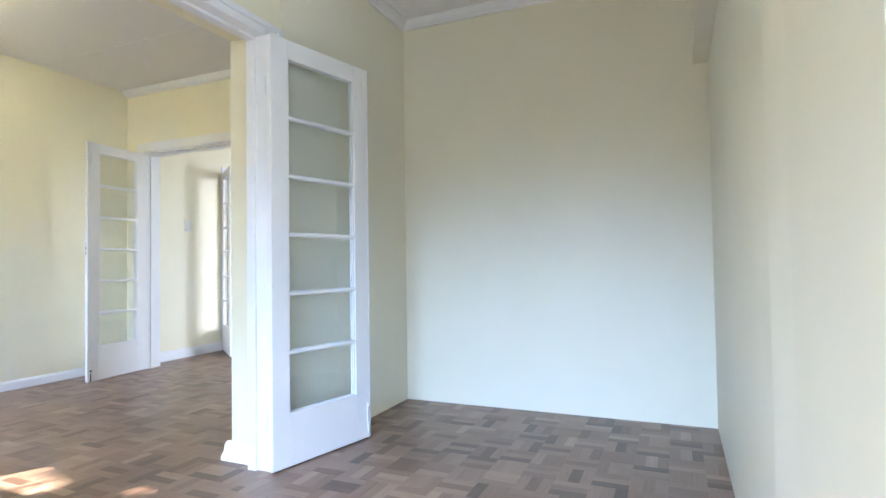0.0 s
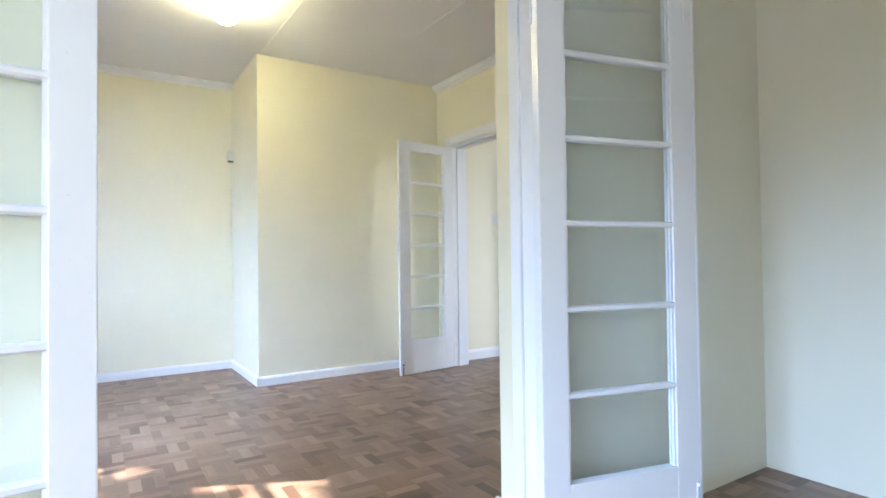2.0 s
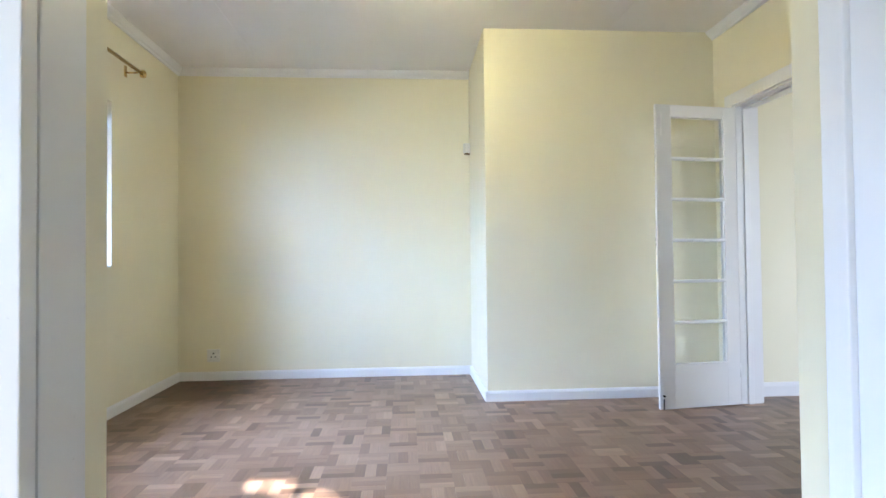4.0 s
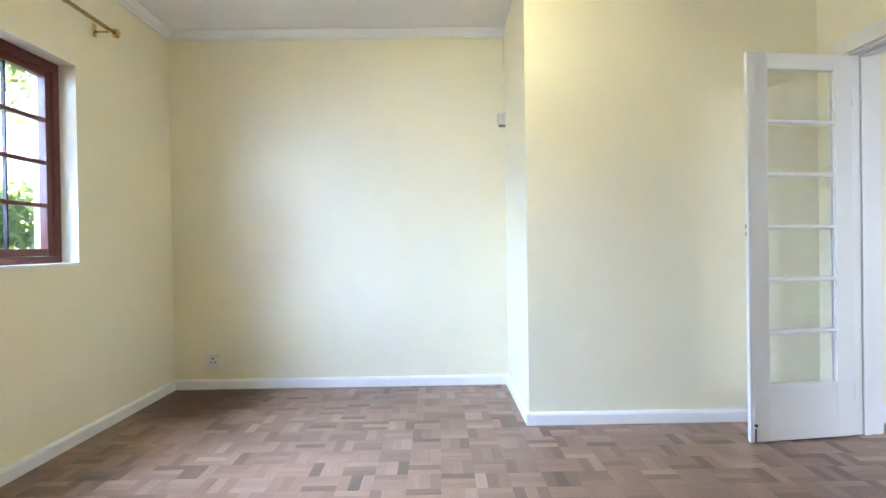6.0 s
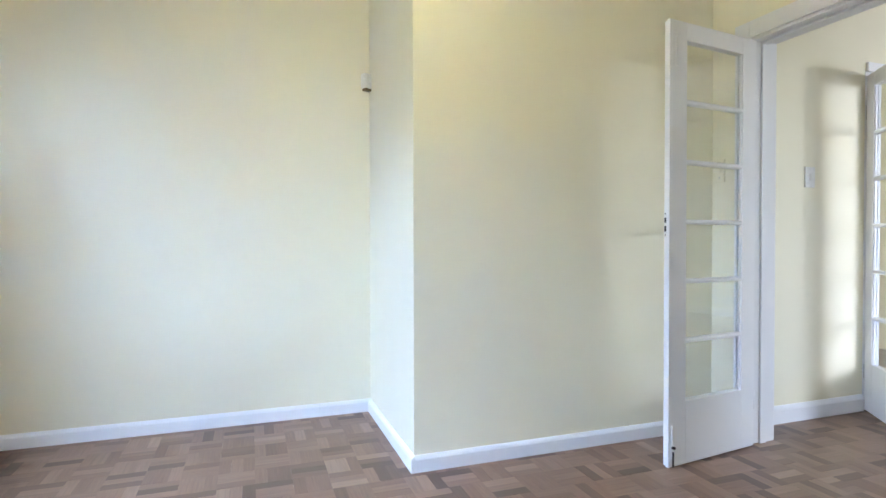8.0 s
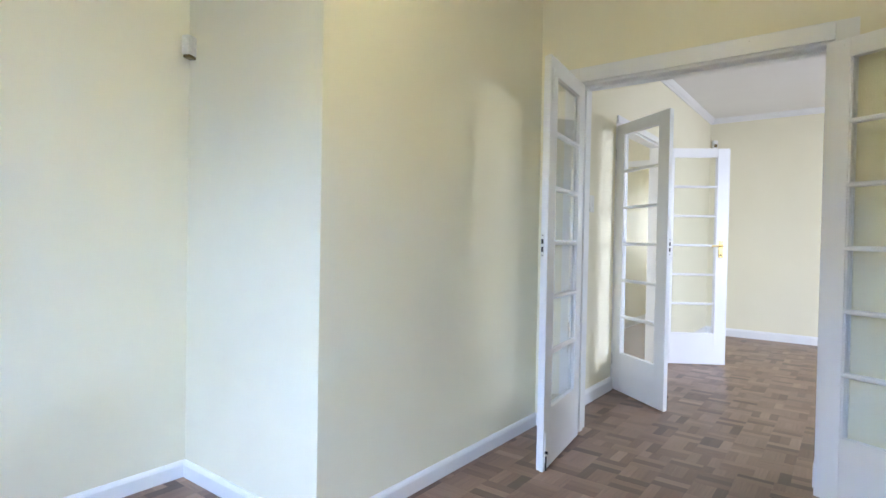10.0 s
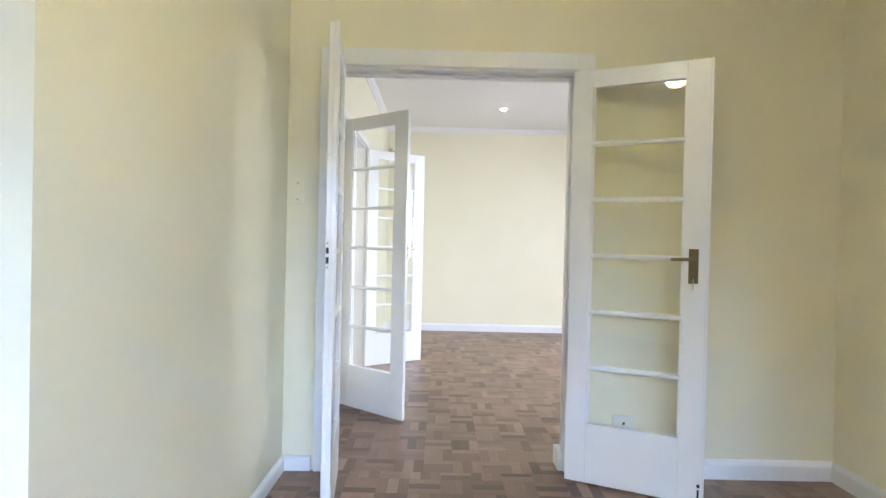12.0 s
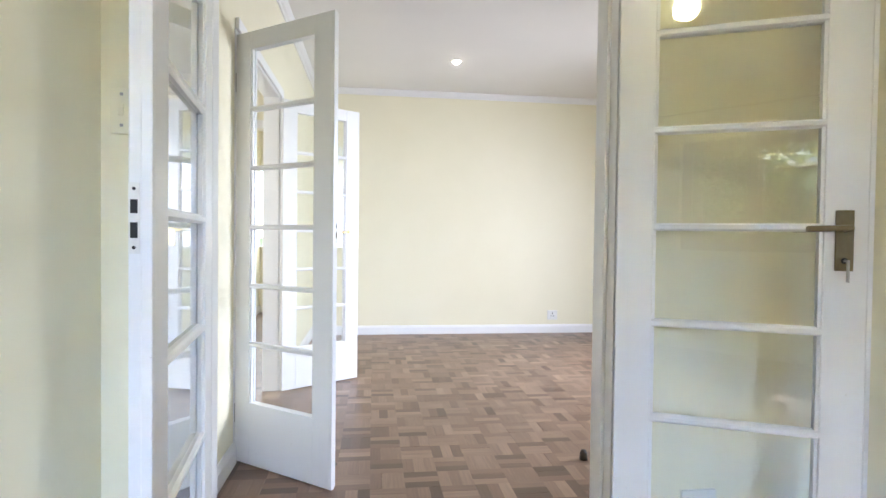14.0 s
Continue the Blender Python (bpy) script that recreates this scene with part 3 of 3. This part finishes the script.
for y in (3.08, 4.25, 5.42):
    b = part("bracket", box(-0.085, -0.079, y - 0.016, y + 0.016, -0.05, 0.03, 0.002), BRASS, rod)
    part("bracket_arm", tube(0.006, 0.085, 10, "X", (-0.042, y, -0.018)), BRASS, b)

# ---- fittings ----


def wall_plate(name, m, label, category, parts):
    """A face plate in the xz plane, its face towards -y."""
    p = holder(name, m, label, category)
    for nm, b, mat in parts:
        part(nm, box(*b), mat, p)
    return p


wall_plate("wall_socket", pose(0.10, AN, 0.215), "white three-pin wall socket above the skirting", "socket",
           [("plate", (-0.055, 0.055, -0.012, 0, -0.055, 0.055, 0.003), PLASTIC), ("earth_slot", (-0.006, 0.006, -0.0135, -0.011, 0.012, 0.026), BLACK),
            ("pin_slot", (-0.022, -0.012, -0.0135, -0.011, -0.016, -0.006), BLACK), ("pin_slot", (0.012, 0.022, -0.0135, -0.011, -0.016, -0.006), BLACK), ("rocker", (0.032, 0.046, -0.017, -0.011, -0.02, 0.01, 0.002), PLASTIC)])
wall_plate("wall_socket", pose(BE, 2.52, 0.21, 0, 0, -90), "white wall socket above the lounge skirting", "socket",
           [("plate", (-0.06, 0.06, -0.012, 0, -0.055, 0.055, 0.003), PLASTIC), ("earth_slot", (-0.006, 0.006, -0.0135, -0.011, 0.012, 0.026), BLACK),
            ("pin_slot", (-0.022, -0.012, -0.0135, -0.011, -0.016, -0.006), BLACK), ("pin_slot", (0.012, 0.022, -0.0135, -0.011, -0.016, -0.006), BLACK)])
wall_plate("light_switch", pose(AE, 5.308, 1.44, 0, 0, -90), "cream light switch plate, painted over, beside the door frame", "switch",
           [("plate", (-0.03, 0.03, -0.01, 0, -0.066, 0.058, 0.003), CREAM), ("rocker", (-0.007, 0.007, -0.016, -0.009, -0.016, 0.016, 0.003), CREAM),
            ("screw", (-0.004, 0.004, -0.012, -0.009, 0.038, 0.046), STEEL), ("screw", (-0.004, 0.004, -0.012, -0.009, -0.046, -0.038), STEEL)])
wall_plate("wall_socket", pose(AE, 3.60, 0.262, 0, 0, -90), "pale wall socket low on the wall behind the open door", "socket",
           [("plate", (-0.058, 0.058, -0.012, 0, -0.055, 0.055, 0.003), PLASTIC), ("earth_slot", (-0.006, 0.006, -0.0135, -0.011, 0.010, 0.022), BLACK),
            ("pin_slot", (-0.022, -0.010, -0.0135, -0.011, -0.026, -0.014), BLACK), ("pin_slot", (0.012, 0.022, -0.0135, -0.011, -0.024, -0.014), BLACK)])
wall_plate("light_switch", pose(4.76, BN, 1.425), "white light switch plate on the lounge wall", "switch",
           [("plate", (-0.038, 0.038, -0.01, 0, -0.06, 0.06, 0.003), PLASTIC), ("rocker", (-0.009, 0.009, -0.016, -0.009, -0.02, 0.02, 0.003), PLASTIC)])

pir = holder("alarm_sensor", pose(CHX - 0.036, AN - 0.03, 2.008, 0, 0, 25), "small white alarm sensor in the alcove corner", "alarm sensor")
part("housing", box(-0.032, 0.032, -0.045, 0.0, -0.03, 0.06, 0.012), PLASTIC, pir)
part("lens", box(-0.024, 0.024, -0.042, -0.006, -0.045, -0.029, 0.006), BRONZE, pir)
pir = holder("alarm_sensor", pose(BE - 0.05, BN - 0.05, 2.43, 0, 0, -45), "small grey alarm sensor high in the lounge corner", "alarm sensor")
part("housing", box(-0.03, 0.03, -0.04, 0.0, -0.05, 0.05, 0.01), PLASTIC, pir)
part("lens", box(-0.022, 0.022, -0.043, -0.03, -0.04, 0.0, 0.004), BRONZE, pir)

lamp = holder("ceiling_light", pose(1.94, 4.46, HA), "round opal glass ceiling light, switched on", "ceiling light")
part("gallery", lathe([(0, 0), (0.075, 0), (0.078, -0.008), (0.062, -0.028), (0.05, -0.04), (0, -0.04)]), PLASTIC, lamp, "white ceiling rose")
globe = part("globe", lathe([(0.046, -0.04), (0.055, -0.05), (0.076, -0.075), (0.085, -0.108), (0.08, -0.14), (0.061, -0.165), (0.033, -0.18), (0, -0.185)]), GLOBE, lamp, "glowing opal glass globe")

down = holder("downlight", pose(7.58, 3.87, HB), "small recessed ceiling downlight, switched on", "downlight")
part("trim_ring", lathe([(0.034, -0.001), (0.036, -0.006), (0.05, -0.006), (0.055, 0.0), (0.034, 0.0)]), PLASTIC, down)
part("bulb", lathe([(0, -0.022), (0.016, -0.02), (0.027, -0.012), (0.033, -0.003), (0.033, 0.0)], 20), SPOT, down, "glowing lamp face")

stop = holder("door_stop", pose(5.1, 3.57, 0), "brown rubber door stop screwed to the floor", "door stop")
part("stopper", lathe([(0, 0.05), (0.012, 0.048), (0.018, 0.035), (0.02, 0.0), (0, 0.0)], 16), RUBBER, stop)

# ---- outside ----
rng = random.Random(5)


def tree(x, y, height, crown, leaves, gaps=()):
    t = holder("tree", pose(x, y, -0.32), "leafy green garden tree outside the window", "tree")
    bm = bmesh.new()
    bmesh.ops.create_cone(bm, cap_ends=True, segments=10, radius1=0.16, radius2=0.07, depth=height * 0.7, matrix=Matrix.Translation((0, 0, height * 0.35)))
    for k in range(7):
        a = k * 2.4
        m = Matrix.Translation((0, 0, height * (0.35 + 0.05 * k))) @ Matrix.Rotation(a, 4, "Z") @ Matrix.Rotation(radians(55), 4, "Y") @ Matrix.Translation((0, 0, crown * 0.4))
        bmesh.ops.create_cone(bm, cap_ends=True, segments=7, radius1=0.05, radius2=0.015, depth=crown * 0.8, matrix=m)
    part("trunk", bm, BARK, t)
    verts, faces = [], []
    clumps = []
    for k in range(46):
        u = Vector((rng.gauss(0, 1), rng.gauss(0, 1), rng.gauss(0, 0.8))).normalized() * crown * rng.uniform(0.35, 1.0)
        clumps.append((u + Vector((0, 0, height * 0.72)), rng.uniform(0.35, 0.7)))
    thick = 6500 if gaps else 0            # extra leaves added along the sun's rays to block it from the study floor
    for k in range(leaves + thick):
        c, r = clumps[k % len(clumps)]
        p = c + Vector((rng.gauss(0, r * 0.55), rng.gauss(0, r * 0.55), rng.gauss(0, r * 0.45)))
        if k >= leaves:
            p = Vector((rng.uniform(0.8, 2.7), rng.uniform(2.2, 4.7), 0)) - SUN_DIR * rng.uniform(7.6, 8.8) - Vector((x, y, -0.32))
        w = p + Vector((x, y, -0.32))
        f = w + SUN_DIR * (w.z / -SUN_DIR.z)
        if any(((f.x - gx) / (gw + 0.06)) ** 2 + ((f.y - gy) / (gh + 0.06)) ** 2 < 1 for gx, gy, gw, gh in gaps):
            continue
        a = Vector((rng.gauss(0, 1), rng.gauss(0, 1), rng.gauss(0, 1))).normalized() * rng.uniform(0.05, 0.1)
        b = a.cross(Vector((rng.gauss(0, 1), rng.gauss(0, 1), rng.gauss(0, 1)))).normalized() * rng.uniform(0.025, 0.045)
        n = len(verts)
        verts += [p - a, p + b, p + a, p - b]
        faces.append((n, n + 1, n + 2, n + 3))
    me = bpy.data.meshes.new("crown")
    me.from_pydata(verts, [], faces)
    me.materials.append(LEAF)
    crown_ob = new("crown", me)
    crown_ob.parent = t
    tagged(crown_ob, "dense green leaves", kind="stuff")
    return t


# floor ellipses to be sunlit; leaves in the sun's way are left out
GAPS = [(1.12, 4.03, 0.14, 0.06), (1.33, 3.88, 0.07, 0.05), (1.2, 3.72, 0.06, 0.05), (1.73, 3.48, 0.12, 0.05), (1.88, 3.27, 0.09, 0.05), (1.94, 3.08, 0.1, 0.09), (2.11, 3.28, 0.1, 0.04), (2.18, 2.58, 0.1, 0.06)]
tree(-4.6, 6.5, 5.4, 2.3, 16000, GAPS)
tree(-16.0, 1.0, 6.0, 2.6, 7000)
tree(-9.5, 2.6, 5.6, 2.6, 9000)
tree(-11.5, 9.5, 6.5, 2.6, 7000)
tree(-4.5, -7.5, 5.2, 2.4, 10000)
tree(2.8, -13.5, 6.5, 2.7, 7000)


def hedge(x0, y0, x1, y1, height, count):
    """A tall ragged hedge of leaves along a line."""
    h = holder("hedge", pose(0, 0, -0.32), "tall dark green garden hedge round the lawn", "hedge")
    verts, faces = [], []
    for k in range(count):
        s = rng.random()
        top = height * (0.82 + 0.25 * noise.noise((s * 40, x0, y0)))
        p = Vector((x0 + (x1 - x0) * s + rng.gauss(0, 0.5), y0 + (y1 - y0) * s + rng.gauss(0, 0.5), top * rng.random() ** 0.8))
        a = Vector((rng.gauss(0, 1), rng.gauss(0, 1), rng.gauss(0, 1))).normalized() * rng.uniform(0.12, 0.3)
        b = a.cross(Vector((rng.gauss(0, 1), rng.gauss(0, 1), rng.gauss(0, 1)))).normalized() * rng.uniform(0.08, 0.18)
        n = len(verts)
        verts += [p - a, p + b, p + a, p - b]
        faces.append((n, n + 1, n + 2, n + 3))
    me = bpy.data.meshes.new("foliage")
    me.from_pydata(verts, [], faces)
    me.materials.append(LEAF)
    ob = new("foliage", me)
    ob.parent = h
    tagged(ob, "dense dark green leaves", kind="stuff")


hedge(-13, -12, -13, 22, 4.4, 18000)
hedge(-13, -12, 24, -12, 2.7, 12000)

# ---- parquet floors ----
BLOCK, FINGERS = 0.156, 3


def finger_mesh(name, along, across):
    """One parquet finger with eased edges, top at z = 0, and its grain mapped along it."""
    a, b, e = along / 2, across / 2, 0.0004
    v = [(-a, -b, -0.01), (a, -b, -0.01), (a, b, -0.01), (-a, b, -0.01), (-a, -b, -e), (a, -b, -e), (a, b, -e), (-a, b, -e), (-a + e, -b + e, 0), (a - e, -b + e, 0), (a - e, b - e, 0), (-a + e, b - e, 0)]
    f = [(8, 9, 10, 11)] + [(i, (i + 1) % 4, 4 + (i + 1) % 4, 4 + i) for i in range(4)] + [(4 + i, 4 + (i + 1) % 4, 8 + (i + 1) % 4, 8 + i) for i in range(4)]
    me = bpy.data.meshes.new(name)
    me.from_pydata(v, [], f)
    uv = me.uv_layers.new(name="UVMap")
    for loop in me.loops:
        co = me.vertices[loop.vertex_index].co
        uv.data[loop.index].uv = (co.x, co.y)
    me.materials.append(PARQUET)
    return me, v, f


def parquet_floor(name, x0, x1, y0, y1, near, label):
    """Basket-weave blocks; near: (x0, x1, y0, y1) of the stretch whose fingers are single pieces."""
    base = structure(part(name, box(x0, x1, y0, y1, -0.012, -0.009), BITUMEN), label, "floor")
    one, v, f = finger_mesh("finger", BLOCK + 0.0008, BLOCK / FINGERS + 0.0008)
    rest_v, rest_f, rest_uv = [], [], []
    singles = 0
    r = random.Random(len(name))
    for i in range(int((x1 - x0) / BLOCK) + 1):
        for j in range(int((y1 - y0) / BLOCK) + 1):
            turned = (i + j) % 2
            for k in range(FINGERS):
                off = (k - (FINGERS - 1) / 2) * BLOCK / FINGERS
                cx, cy = x0 + (i + 0.5) * BLOCK, y0 + (j + 0.5) * BLOCK
                cx, cy = (cx + off, cy) if turned else (cx, cy + off)
                lift = r.uniform(-0.0002, 0.0001)
                cx, cy = cx + r.gauss(0, 0.0006), cy + r.gauss(0, 0.0006)
                hw, hh = (BLOCK / FINGERS / 2, BLOCK / 2) if turned else (BLOCK / 2, BLOCK / FINGERS / 2)
                whole = cx + hw <= x1 and cy + hh <= y1
                if whole and singles < 300 and near[0] < cx < near[1] and near[2] < cy < near[3]:
                    ob = new("finger", one)
                    ob.parent = base
                    ob.matrix_local = pose(cx, cy, lift, r.uniform(-0.15, 0.15), r.uniform(-0.15, 0.15), 90 if turned else 0)
                    singles += 1
                    continue
                n = len(rest_v)
                for a, b, c in v:
                    px, py = (cx - b, cy + a) if turned else (cx + a, cy + b)
                    rest_v.append((min(px, x1), min(py, y1), c + lift))
                for face in f:
                    rest_f.append(tuple(n + q for q in face))
                    rest_uv += [(v[q][0], v[q][1]) for q in face]
    me = bpy.data.meshes.new("parquet_fingers")
    me.from_pydata(rest_v, [], rest_f)
    uv = me.uv_layers.new(name="UVMap")
    for k, c in enumerate(rest_uv):
        uv.data[k].uv = c
    me.materials.append(PARQUET_REST)
    ob = new("parquet_fingers", me)
    ob.parent = base
    tagged(ob, "worn brown parquet fingers in basket weave", kind="stuff")


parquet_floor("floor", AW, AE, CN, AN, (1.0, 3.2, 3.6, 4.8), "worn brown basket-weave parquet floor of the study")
parquet_floor("floor_lounge", AE, BE, BS, BN + TH, (4.1, 5.6, 3.8, 5.2), "worn brown basket-weave parquet floor of the lounge")
parquet_floor("floor_porch", CW, CE, CS - 0.06, CN, (2.4, 3.9, 0.4, 2.1), "worn brown basket-weave parquet floor of the porch")
parquet_floor("floor_hall", 4.5, 10.6, BN + TH, HY, (0, 0, 0, 0), "brown parquet floor of the hall")
